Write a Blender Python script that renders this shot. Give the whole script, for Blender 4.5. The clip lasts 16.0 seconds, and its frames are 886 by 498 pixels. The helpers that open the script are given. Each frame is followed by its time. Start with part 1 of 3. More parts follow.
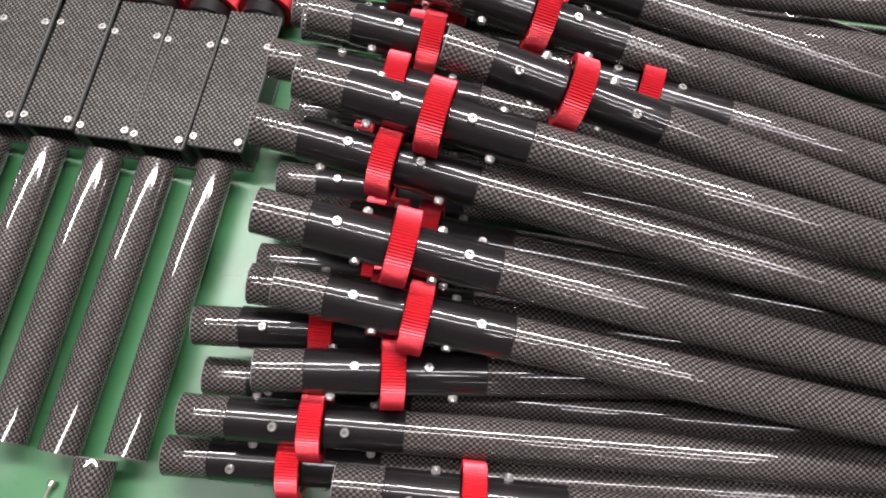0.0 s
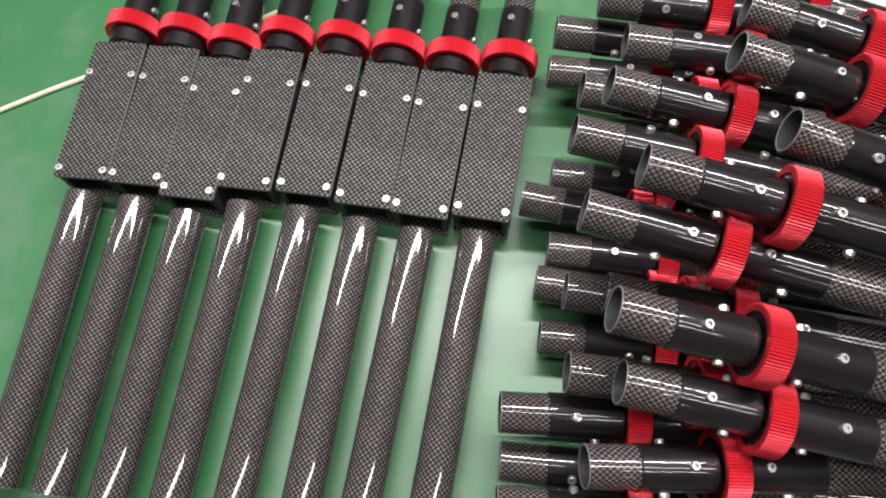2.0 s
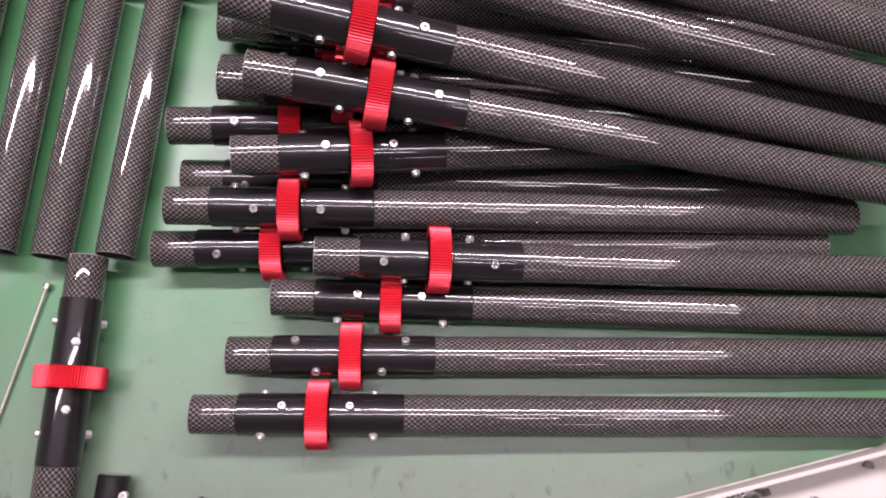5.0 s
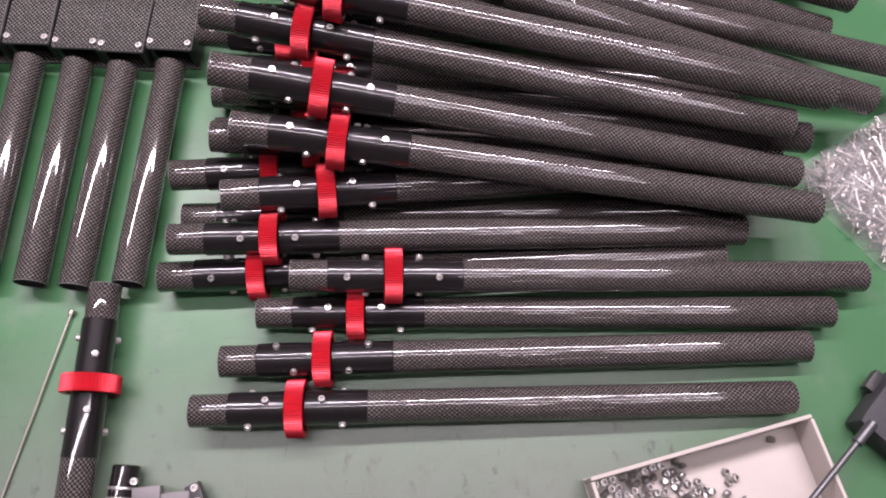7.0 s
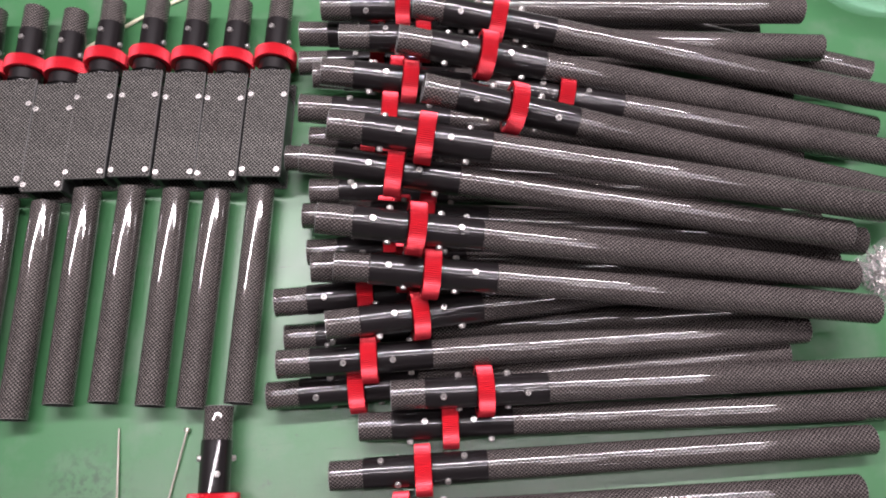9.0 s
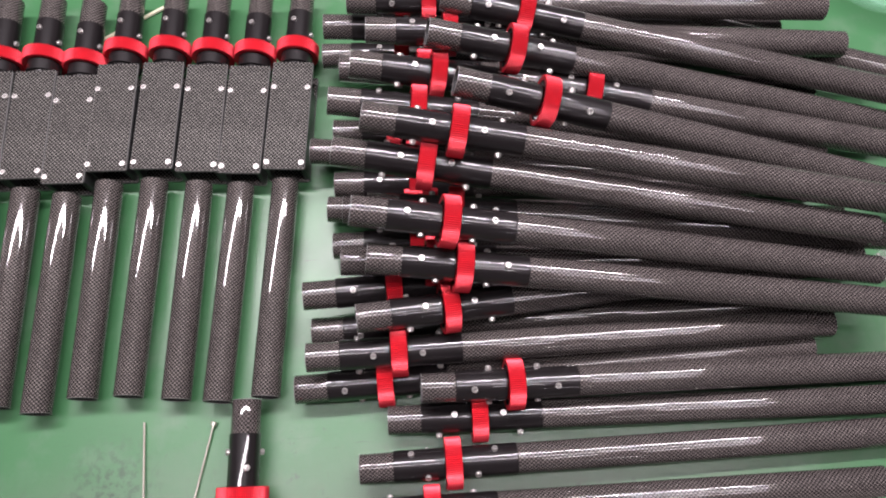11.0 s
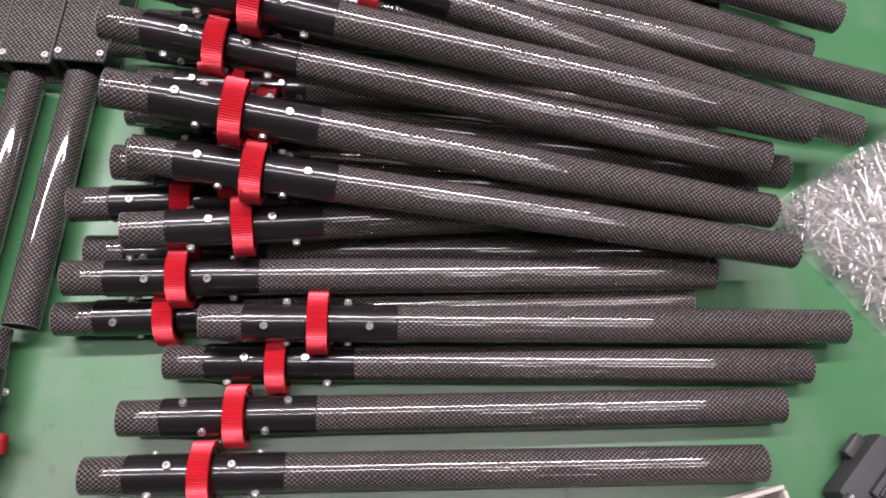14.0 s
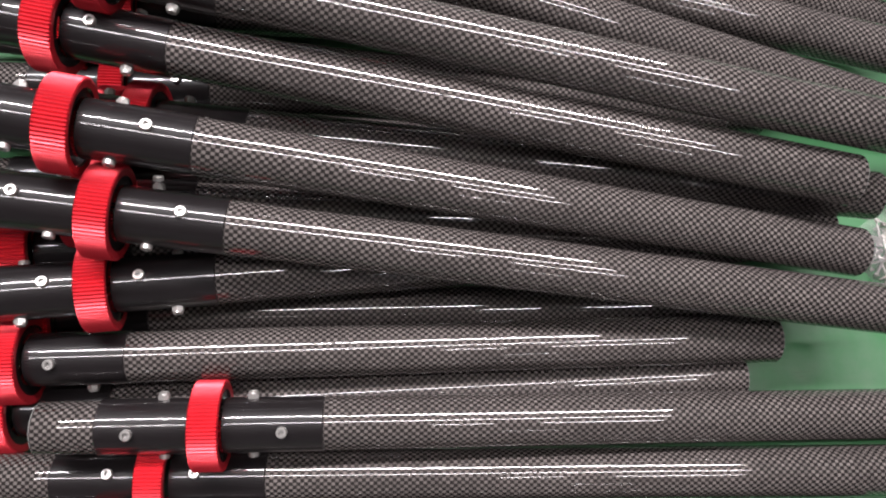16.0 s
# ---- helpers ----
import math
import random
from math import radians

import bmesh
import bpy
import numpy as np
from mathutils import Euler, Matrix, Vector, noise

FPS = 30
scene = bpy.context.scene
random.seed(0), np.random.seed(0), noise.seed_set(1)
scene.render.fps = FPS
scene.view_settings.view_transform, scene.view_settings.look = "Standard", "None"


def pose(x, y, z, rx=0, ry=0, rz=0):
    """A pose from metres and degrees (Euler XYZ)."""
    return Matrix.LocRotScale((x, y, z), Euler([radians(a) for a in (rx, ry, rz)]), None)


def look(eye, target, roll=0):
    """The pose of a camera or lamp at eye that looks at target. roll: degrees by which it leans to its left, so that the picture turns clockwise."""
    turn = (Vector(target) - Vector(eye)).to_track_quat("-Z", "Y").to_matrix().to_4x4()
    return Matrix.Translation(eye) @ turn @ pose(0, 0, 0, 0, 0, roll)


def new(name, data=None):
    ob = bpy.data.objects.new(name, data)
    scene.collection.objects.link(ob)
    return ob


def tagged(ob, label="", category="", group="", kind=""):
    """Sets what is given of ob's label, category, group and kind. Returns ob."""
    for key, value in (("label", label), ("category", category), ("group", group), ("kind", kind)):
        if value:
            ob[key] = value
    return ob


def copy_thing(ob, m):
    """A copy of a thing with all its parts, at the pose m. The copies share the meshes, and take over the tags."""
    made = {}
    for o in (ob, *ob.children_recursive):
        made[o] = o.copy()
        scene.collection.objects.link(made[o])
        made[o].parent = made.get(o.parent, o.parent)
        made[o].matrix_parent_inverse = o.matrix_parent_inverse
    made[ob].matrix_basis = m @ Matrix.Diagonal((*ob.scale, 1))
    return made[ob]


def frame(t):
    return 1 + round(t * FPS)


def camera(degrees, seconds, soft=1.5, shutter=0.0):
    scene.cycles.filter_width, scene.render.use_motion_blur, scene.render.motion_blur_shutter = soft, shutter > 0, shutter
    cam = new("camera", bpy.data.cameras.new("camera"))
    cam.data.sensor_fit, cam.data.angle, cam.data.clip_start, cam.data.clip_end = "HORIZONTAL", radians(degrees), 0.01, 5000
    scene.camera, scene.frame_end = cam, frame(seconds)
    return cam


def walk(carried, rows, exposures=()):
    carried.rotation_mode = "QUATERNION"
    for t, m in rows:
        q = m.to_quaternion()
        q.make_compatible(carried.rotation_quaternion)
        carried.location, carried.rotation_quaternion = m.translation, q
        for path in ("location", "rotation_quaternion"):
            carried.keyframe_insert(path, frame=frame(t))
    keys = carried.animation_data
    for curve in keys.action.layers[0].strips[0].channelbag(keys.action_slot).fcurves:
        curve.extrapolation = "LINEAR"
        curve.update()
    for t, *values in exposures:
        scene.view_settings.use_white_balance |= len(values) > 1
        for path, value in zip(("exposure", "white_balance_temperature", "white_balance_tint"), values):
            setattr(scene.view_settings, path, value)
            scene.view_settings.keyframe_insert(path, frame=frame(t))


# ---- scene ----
PATH = [
    (0, (0.0572, 0.1139, 0.5159), (-0.0146, 0.8491, -1.3427), -2.52),
    (0.5, (0.0218, 0.1234, 0.5278), (-0.0919, 0.8566, -1.3295), -5.18),
    (1, (-0.0199, 0.1405, 0.5433), (-0.1716, 0.8858, -1.3064), -7.30),
    (1.5, (-0.0885, 0.1535, 0.5394), (-0.2424, 0.8984, -1.3103), -7.47),
    (2, (-0.1319, 0.1593, 0.5253), (-0.2610, 0.8886, -1.3325), -6.48),
    (2.5, (-0.1197, 0.1359, 0.5234), (-0.1972, 0.8253, -1.3524), -3.94),
    (3, (-0.0760, 0.1004, 0.5234), (-0.1013, 0.7415, -1.3709), -0.89),
    (3.5, (-0.0375, 0.0743, 0.5258), (-0.0121, 0.6670, -1.3842), 2.86),
    (4, (-0.0025, 0.0575, 0.5289), (0.0563, 0.5936, -1.3970), 6.06),
    (4.5, (0.0232, 0.0281, 0.5340), (0.1102, 0.5417, -1.3970), 8.88),
    (4.7, (0.0310, 0.0273, 0.5342), (0.1325, 0.5029, -1.4058), 11.00),
    (6.8, (0.0985, -0.0603, 0.6105), (0.1827, 0.5956, -1.2771), 4.24),
    (7, (0.0861, -0.0467, 0.6262), (0.1592, 0.6163, -1.2593), 2.89),
    (7.5, (0.0626, -0.0131, 0.6601), (0.1258, 0.6648, -1.2204), 1.47),
    (8, (0.0555, 0.0194, 0.6841), (0.1028, 0.7015, -1.1954), -0.53),
    (8.5, (0.0449, 0.0331, 0.6897), (0.0834, 0.6995, -1.1956), -1.97),
    (9, (0.0317, 0.0409, 0.7098), (0.0585, 0.7071, -1.1758), -3.21),
    (9.5, (0.0228, 0.0407, 0.7197), (0.0516, 0.7102, -1.1647), -3.16),
    (12, (-0.0181, 0.0410, 0.6695), (0.0791, 0.6617, -1.2292), 3.56),
    (12.5, (0.0328, 0.0297, 0.6332), (0.1371, 0.6322, -1.2710), 5.47),
    (13, (0.0874, 0.0124, 0.5932), (0.1826, 0.6248, -1.3083), 5.55),
    (13.5, (0.1114, 0.0046, 0.5775), (0.2023, 0.6293, -1.3203), 5.60),
    (14, (0.1311, 0.0047, 0.5745), (0.2377, 0.6656, -1.3101), 6.39),
    (14.5, (0.1626, 0.0339, 0.5355), (0.2359, 0.6883, -1.3530), 3.80),
    (15, (0.1733, 0.0569, 0.4884), (0.2306, 0.7076, -1.4019), 2.32),
    (15.5, (0.1664, 0.0755, 0.4520), (0.2610, 0.7176, -1.4398), 4.98),
    (16, (0.1740, 0.0964, 0.4332), (0.2573, 0.7260, -1.4633), 4.15),
]
# the camera's own brightness and white balance drift: seconds, stops, kelvin, tint
EXPOSURES = [
    (0, 0.26, 6500, 5), (1, 0.14, 6500, 5), (2, 0.02, 6500, 3), (3, 0.16, 6500, 15), (4.5, 0.22, 6500, 23), (7, -0.02, 6500, 23),
    (9, 0.03, 6500, 14), (12, 0.12, 6500, 15), (14, 0.04, 6500, 14), (15, 0.25, 6500, 10), (16, 0.36, 6500, 6),
]
cam = camera(62.977, 16.0, soft=2.1)
walk(cam, [(t, look(eye, target, roll)) for t, eye, target, roll in PATH], EXPOSURES)

# ---- light: three rows of fluorescent strips under a white ceiling ----
world = bpy.data.worlds.new("workshop_air")
scene.world = world
world.use_nodes = True
world.node_tree.nodes["Background"].inputs["Color"].default_value = (0.9, 0.95, 1.0, 1)
world.node_tree.nodes["Background"].inputs["Strength"].default_value = 0.25
CEILING = 2.0
# parallel rows of strips: centre x, y, length, watts
LAMP_TURN = 1.5
LAMPS = (
    (0.02, 0.98, 2.65, 102.0),
    (-0.03, 0.09, 2.5, 23.0),
    (0.53, -0.56, 0.2, 1.7),
    (1.0, -0.55, 0.42, 3.4),
    (0.92, -2.4, 0.3, 2.0),
)


def lamp(name, x, y, z, length, width, watts):
    data = bpy.data.lights.new(name, "AREA")
    data.shape, data.size, data.size_y = "RECTANGLE", length, width
    data.energy, data.color = watts, (1.0, 0.922, 0.968)
    ob = new(name, data)
    ob.matrix_world = pose(x, y, z, 0, 0, LAMP_TURN)
    return ob


for lamp_x, lamp_y, lamp_length, watts in LAMPS:
    lamp("strip_light", lamp_x, lamp_y, CEILING - 0.085, lamp_length, 0.04, watts)


# ---- materials ----
def material(name):
    m = bpy.data.materials.new(name)
    m.use_nodes = True
    return m, m.node_tree, m.node_tree.nodes["Principled BSDF"]


def node(tree, kind, values=None, **settings):
    n = tree.nodes.new(kind)
    for key, value in settings.items():
        if key == "operation":
            n.operation = value
        elif key == "blend_type":
            n.blend_type = value
        elif key == "data_type":
            n.data_type = value
    for key, value in (values or {}).items():
        if hasattr(value, "is_linked"):
            tree.links.new(value, n.inputs[key])
        else:
            n.inputs[key].default_value = value
    return n


def maths(tree, operation, a, b=0.0):
    return node(tree, "ShaderNodeMath", {0: a, 1: b}, operation=operation).outputs[0]


def ramp(tree, factor, *stops):
    n = tree.nodes.new("ShaderNodeValToRGB")
    while len(n.color_ramp.elements) < len(stops):
        n.color_ramp.elements.new(0.5)
    for element, (place, colour) in zip(n.color_ramp.elements, stops):
        element.position = place
        element.color = (*colour, 1) if len(colour) == 3 else colour
    tree.links.new(factor, n.inputs[0])
    return n.outputs[0]


def mixed(tree, factor, a, b, blend="MIX"):
    n = node(tree, "ShaderNodeMix", data_type="RGBA", blend_type=blend)
    for socket, value in ((n.inputs[0], factor), (n.inputs[6], a), (n.inputs[7], b)):
        if hasattr(value, "is_linked"):
            tree.links.new(value, socket)
        elif isinstance(value, tuple):
            socket.default_value = (*value, 1)
        else:
            socket.default_value = value
    return n.outputs[2]


def noisy(tree, vector, scale, detail=3.0, rough=0.5):
    return node(tree, "ShaderNodeTexNoise", {"Vector": vector, "Scale": scale, "Detail": detail, "Roughness": rough}).outputs["Fac"]


def carbon(name, cell, dark, light, coat, rough, stretch=1.12, fill=0.3):
    """Plain-woven carbon fibre under clear lacquer; the weave follows the surface's own metric UVs."""
    m, tree, shader = material(name)
    uv = node(tree, "ShaderNodeTexCoord").outputs["UV"]
    turned = node(tree, "ShaderNodeMapping", {"Vector": uv, "Scale": (1 / (stretch * cell), 1 / cell, 1)}).outputs[0]
    wobble = node(tree, "ShaderNodeTexNoise", {"Vector": turned, "Scale": 0.3, "Detail": 2.0}).outputs["Color"]
    bent = node(tree, "ShaderNodeVectorMath", {0: turned, 1: node(tree, "ShaderNodeVectorMath", {0: wobble, 1: (0.35, 0.35, 0)}, operation="MULTIPLY").outputs[0]}, operation="ADD").outputs[0]
    apart = node(tree, "ShaderNodeSeparateXYZ", {0: bent})
    u, v = apart.outputs[0], apart.outputs[1]
    column, row = maths(tree, "FLOOR", u), maths(tree, "FLOOR", v)
    over = maths(tree, "ABSOLUTE", maths(tree, "MODULO", maths(tree, "ADD", column, row), 2.0))
    su = maths(tree, "ABSOLUTE", maths(tree, "SINE", maths(tree, "MULTIPLY", u, math.pi)))
    sv = maths(tree, "ABSOLUTE", maths(tree, "SINE", maths(tree, "MULTIPLY", v, math.pi)))
    crown = maths(tree, "POWER", maths(tree, "MULTIPLY", su, sv), fill)
    # single tows differ a little in tone, and filaments streak each one
    tow = node(tree, "ShaderNodeTexWhiteNoise", {"Vector": node(tree, "ShaderNodeCombineXYZ", {0: column, 1: row}).outputs[0]}).outputs["Value"]
    fibre = noisy(tree, node(tree, "ShaderNodeMapping", {"Vector": bent, "Scale": (0.6, 8, 1)}).outputs[0], 2.0, 2.0)
    stain = noisy(tree, node(tree, "ShaderNodeMapping", {"Vector": uv, "Scale": (14, 30, 1)}).outputs[0], 1.0, 2.0)
    tone = maths(tree, "ADD", maths(tree, "MULTIPLY", tow, 0.35), maths(tree, "ADD", maths(tree, "MULTIPLY", fibre, 0.5), maths(tree, "MULTIPLY", stain, 0.7)))
    # Tows that catch the lamps differently: that sheen goes into the base colour here.
    shade = maths(tree, "MULTIPLY", maths(tree, "MULTIPLY", over, crown), tone)
    tree.links.new(mixed(tree, shade, dark, light), shader.inputs["Base Color"])
    shader.inputs["Roughness"].default_value = rough
    tree.links.new(maths(tree, "MULTIPLY", shade, 0.12), shader.inputs["Specular IOR Level"])
    shader.inputs["Metallic"].default_value = 0.12
    shader.inputs["Coat Weight"].default_value = coat
    tree.links.new(maths(tree, "ADD", maths(tree, "MULTIPLY", stain, 0.05), 0.02), shader.inputs["Coat Roughness"])
    shader.inputs["Coat IOR"].default_value = 1.55
    return m


def plain(name, colour, rough, metal=0.0, grain=0.0, scale=400.0, coat=0.0, spread=0.15):
    """A plain surface with slight mottling of colour and gloss and a fine relief."""
    m, tree, shader = material(name)
    place = node(tree, "ShaderNodeTexCoord").outputs["Object"]
    blot = noisy(tree, place, 35.0, 4.0)
    fine = noisy(tree, place, scale, 3.0)
    tone = tuple(c * (1 - spread) for c in colour), tuple(min(1.0, c * (1 + spread)) for c in colour)
    tree.links.new(mixed(tree, blot, *tone), shader.inputs["Base Color"])
    tree.links.new(maths(tree, "ADD", maths(tree, "MULTIPLY", maths(tree, "SUBTRACT", fine, 0.5), 0.18), rough), shader.inputs["Roughness"])
    shader.inputs["Metallic"].default_value = metal
    shader.inputs["Coat Weight"].default_value = coat
    shader.inputs["Coat Roughness"].default_value = 0.05
    if grain:
        tree.links.new(node(tree, "ShaderNodeBump", {"Height": fine, "Strength": 0.35, "Distance": grain}).outputs[0], shader.inputs["Normal"])
    return m


def tabletop_material():
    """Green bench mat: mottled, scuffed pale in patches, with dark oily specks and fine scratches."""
    m, tree, shader = material("green_bench_mat")
    place = node(tree, "ShaderNodeTexCoord").outputs["Object"]
    wide = noisy(tree, place, 3.2, 4.0)
    patch = noisy(tree, place, 16.0, 6.0, 0.62)
    fine = noisy(tree, place, 260.0, 3.0)
    green = mixed(tree, wide, (0.029, 0.124, 0.043), (0.048, 0.156, 0.063))
    worn = ramp(tree, patch, (0.5, (0, 0, 0)), (0.74, (0.4, 0.4, 0.4)))
    green = mixed(tree, worn, green, (0.145, 0.195, 0.15))
    streak = noisy(tree, node(tree, "ShaderNodeMapping", {"Vector": place, "Rotation": (0, 0, 0.5), "Scale": (12, 210, 1)}).outputs[0], 1.0, 4.0, 0.65)
    green = mixed(tree, ramp(tree, streak, (0.66, (0, 0, 0)), (0.76, (0.3, 0.3, 0.3))), green, (0.03, 0.07, 0.04))
    speck = noisy(tree, place, 58.0, 5.0, 0.7)
    region = noisy(tree, place, 6.0, 2.0)
    dirt = maths(tree, "MULTIPLY", ramp(tree, speck, (0.62, (0, 0, 0)), (0.72, (0.75, 0.75, 0.75))), ramp(tree, region, (0.5, (0, 0, 0)), (0.62, (1, 1, 1))))
    green = mixed(tree, dirt, green, (0.035, 0.05, 0.04))
    # Front zone, fading out rightwards: paler, greyer green with chips and grit.
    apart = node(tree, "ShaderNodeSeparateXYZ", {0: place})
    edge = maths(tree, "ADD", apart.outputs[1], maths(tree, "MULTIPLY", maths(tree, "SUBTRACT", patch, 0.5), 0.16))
    front_zone = maths(tree, "MULTIPLY", ramp(tree, maths(tree, "ADD", maths(tree, "MULTIPLY", edge, 4.0), 0.5), (0.36, (1, 1, 1)), (0.95, (0, 0, 0))), ramp(tree, apart.outputs[0], (0.25, (1, 1, 1)), (0.42, (0.15, 0.15, 0.15))))
    green = mixed(tree, maths(tree, "MULTIPLY", front_zone, maths(tree, "ADD", patch, 0.38)), green, (0.125, 0.148, 0.12))
    chip = ramp(tree, noisy(tree, node(tree, "ShaderNodeMapping", {"Vector": place, "Scale": (1, 0.5, 1)}).outputs[0], 75.0, 4.0, 0.65), (0.6, (0, 0, 0)), (0.68, (0.9, 0.9, 0.9)))
    green = mixed(tree, maths(tree, "MULTIPLY", chip, front_zone), green, (0.05, 0.065, 0.05))
    blotch = ramp(tree, noisy(tree, place, 34.0, 6.0, 0.7), (0.5, (0, 0, 0)), (0.68, (0.6, 0.6, 0.6)))
    green = mixed(tree, maths(tree, "MULTIPLY", blotch, front_zone), green, (0.09, 0.105, 0.075))
    scar = noisy(tree, node(tree, "ShaderNodeMapping", {"Vector": place, "Rotation": (0, 0, -0.35), "Scale": (9, 120, 1)}).outputs[0], 1.6, 5.0, 0.7)
    scar = maths(tree, "MULTIPLY", ramp(tree, scar, (0.63, (0, 0, 0)), (0.7, (0.7, 0.7, 0.7))), ramp(tree, noisy(tree, place, 9.0, 2.0), (0.48, (0, 0, 0)), (0.6, (1, 1, 1))))
    green = mixed(tree, scar, green, (0.035, 0.048, 0.038))
    grit = ramp(tree, noisy(tree, place, 190.0, 4.0, 0.75), (0.66, (0, 0, 0)), (0.72, (0.8, 0.8, 0.8)))
    green = mixed(tree, maths(tree, "MULTIPLY", grit, maths(tree, "ADD", maths(tree, "MULTIPLY", front_zone, 0.9), 0.1)), green, (0.03, 0.038, 0.03))
    off = node(tree, "ShaderNodeVectorMath", {0: place, 1: (0.315, -0.082, 0)}, operation="ADD").outputs[0]
    far = node(tree, "ShaderNodeVectorMath", {0: off}, operation="LENGTH").outputs["Value"]
    oil = maths(tree, "MULTIPLY", ramp(tree, far, (0.0, (0.85, 0.85, 0.85)), (0.055, (0, 0, 0))), ramp(tree, noisy(tree, place, 120.0, 5.0, 0.7), (0.48, (0, 0, 0)), (0.6, (1, 1, 1))))
    green = mixed(tree, oil, green, (0.03, 0.045, 0.035))
    tree.links.new(green, shader.inputs["Base Color"])
    shader.inputs["Specular IOR Level"].default_value = 0.6
    tree.links.new(maths(tree, "ADD", maths(tree, "MULTIPLY", patch, 0.22), 0.26), shader.inputs["Roughness"])
    tree.links.new(node(tree, "ShaderNodeBump", {"Height": fine, "Strength": 0.2, "Distance": 0.0004}).outputs[0], shader.inputs["Normal"])
    return m


TUBE_CARBON = carbon("lacquered_carbon_weave", 0.0018, (0.0188, 0.0165, 0.016), (0.156, 0.136, 0.128), 1.0, 0.6, 1.12, 0.2)
GRIP_CARBON = carbon("lacquered_carbon_grip_weave", 0.0019, (0.0185, 0.0167, 0.0157), (0.185, 0.164, 0.153), 0.9, 0.48, 1.0, 0.4)
PLATE_CARBON = carbon("satin_carbon_plate_weave", 0.0021, (0.016, 0.0155, 0.0145), (0.19, 0.18, 0.168), 0.2, 0.45, 1.0, 0.4)
INSIDE = plain("dull_tube_bore", (0.03, 0.03, 0.03), 0.6)
CUT = plain("cut_carbon_edge", (0.16, 0.16, 0.155), 0.5)
BLACK = plain("black_anodised_aluminium", (0.009, 0.0075, 0.008), 0.4, 0.0, 0.0, 300.0, 0.9)
BLACK.node_tree.nodes["Principled BSDF"].inputs["Specular IOR Level"].default_value = 0.16
RED = plain("red_anodised_aluminium", (0.52, 0.022, 0.036), 0.34, 0.5, 0.0001, 900.0)
STEEL = plain("stainless_steel", (0.52, 0.5, 0.48), 0.36, 0.75)
SOCKET = plain("hex_socket_steel", (0.3, 0.29, 0.28), 0.45, 0.6)
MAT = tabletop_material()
NYLON = plain("black_nylon", (0.018, 0.018, 0.019), 0.42, 0.0, 0.0002)


# ---- mesh helpers ----
def part(name, bm, material, parent=None, label="", smooth=True):
    mesh = bpy.data.meshes.new(name)
    bm.normal_update()
    if smooth:
        for f in bm.faces:
            f.smooth = True
        for e in bm.edges:
            if len(e.link_faces) == 2 and e.calc_face_angle(0) > radians(35):
                e.smooth = False
    bm.to_mesh(mesh)
    bm.free()
    for m in (material if isinstance(material, (list, tuple)) else (material,)):
        mesh.materials.append(m)
    ob = new(name, mesh)
    ob.parent = parent
    if label:
        tagged(ob, label)
    return ob


def thing(name, label, category, group="", kind=""):
    return tagged(new(name), label, category, group, kind)


def lathe(bm, profile, sides=40, m=None, wave=None, slots=None):
    """Turns a profile of (length along x, radius) about the x axis, with metric UVs. wave(i) scales the radius round the rim."""
    layer = bm.loops.layers.uv.verify()
    m = m or Matrix()
    rings = []
    for x, r in profile:
        ring = []
        for i in range(sides):
            a = 2 * math.pi * i / sides
            rr = r * (wave(i) if wave else 1.0)
            ring.append(bm.verts.new(m @ Vector((x, rr * math.cos(a), rr * math.sin(a)))))
        rings.append(ring)
    biggest = max(r for _, r in profile)
    run = 0.0
    for k in range(len(profile) - 1):
        (x0, r0), (x1, r1) = profile[k], profile[k + 1]
        step = math.hypot(x1 - x0, r1 - r0)
        for i in range(sides):
            j = (i + 1) % sides
            f = bm.faces.new((rings[k][i], rings[k + 1][i], rings[k + 1][j], rings[k][j]))
            f.material_index = slots[k] if slots else 0
            girth = 2 * math.pi * biggest / sides
            for loop, uv in zip(f.loops, ((run, i), (run + step, i), (run + step, i + 1), (run, i + 1))):
                loop[layer].uv = (uv[0], uv[1] * girth)
        run += step
    return rings


def capped(bm, ring, flip=False):
    bm.faces.new(ring[::-1] if flip else ring)


def block(bm, size, m, bevel=0.0):
    made = bmesh.ops.create_cube(bm, size=1.0, matrix=m @ Matrix.Diagonal((*size, 1)))
    if bevel:
        edges = list({e for v in made["verts"] for e in v.link_edges})
        bmesh.ops.bevel(bm, geom=edges, offset=bevel, segments=2, affect="EDGES", profile=0.6)


def pipe(bm, points, radius, sides=8):
    """A round bar or cord through the points."""
    points = [Vector(p) for p in points]
    rings = []
    side = Vector((0, 0, 1))
    for k, p in enumerate(points):
        way = (points[min(k + 1, len(points) - 1)] - points[max(k - 1, 0)]).normalized()
        a = way.cross(side if abs(way.dot(side)) < 0.95 else Vector((1, 0, 0))).normalized()
        b = way.cross(a)
        rings.append([bm.verts.new(p + radius * (math.cos(t) * a + math.sin(t) * b)) for t in (2 * math.pi * i / sides for i in range(sides))])
    for r0, r1 in zip(rings, rings[1:]):
        for i in range(sides):
            bm.faces.new((r0[i], r0[(i + 1) % sides], r1[(i + 1) % sides], r1[i]))
    bm.faces.new(rings[0])
    bm.faces.new(rings[-1][::-1])
    bmesh.ops.recalc_face_normals(bm, faces=bm.faces)


# ---- the room and the bench ----
def slab(name, label, category, size, centre, material, bevel=0.0):
    bm = bmesh.new()
    block(bm, size, pose(*centre), bevel)
    return tagged(part(name, bm, material, None, "", False), label, category, kind="structure")


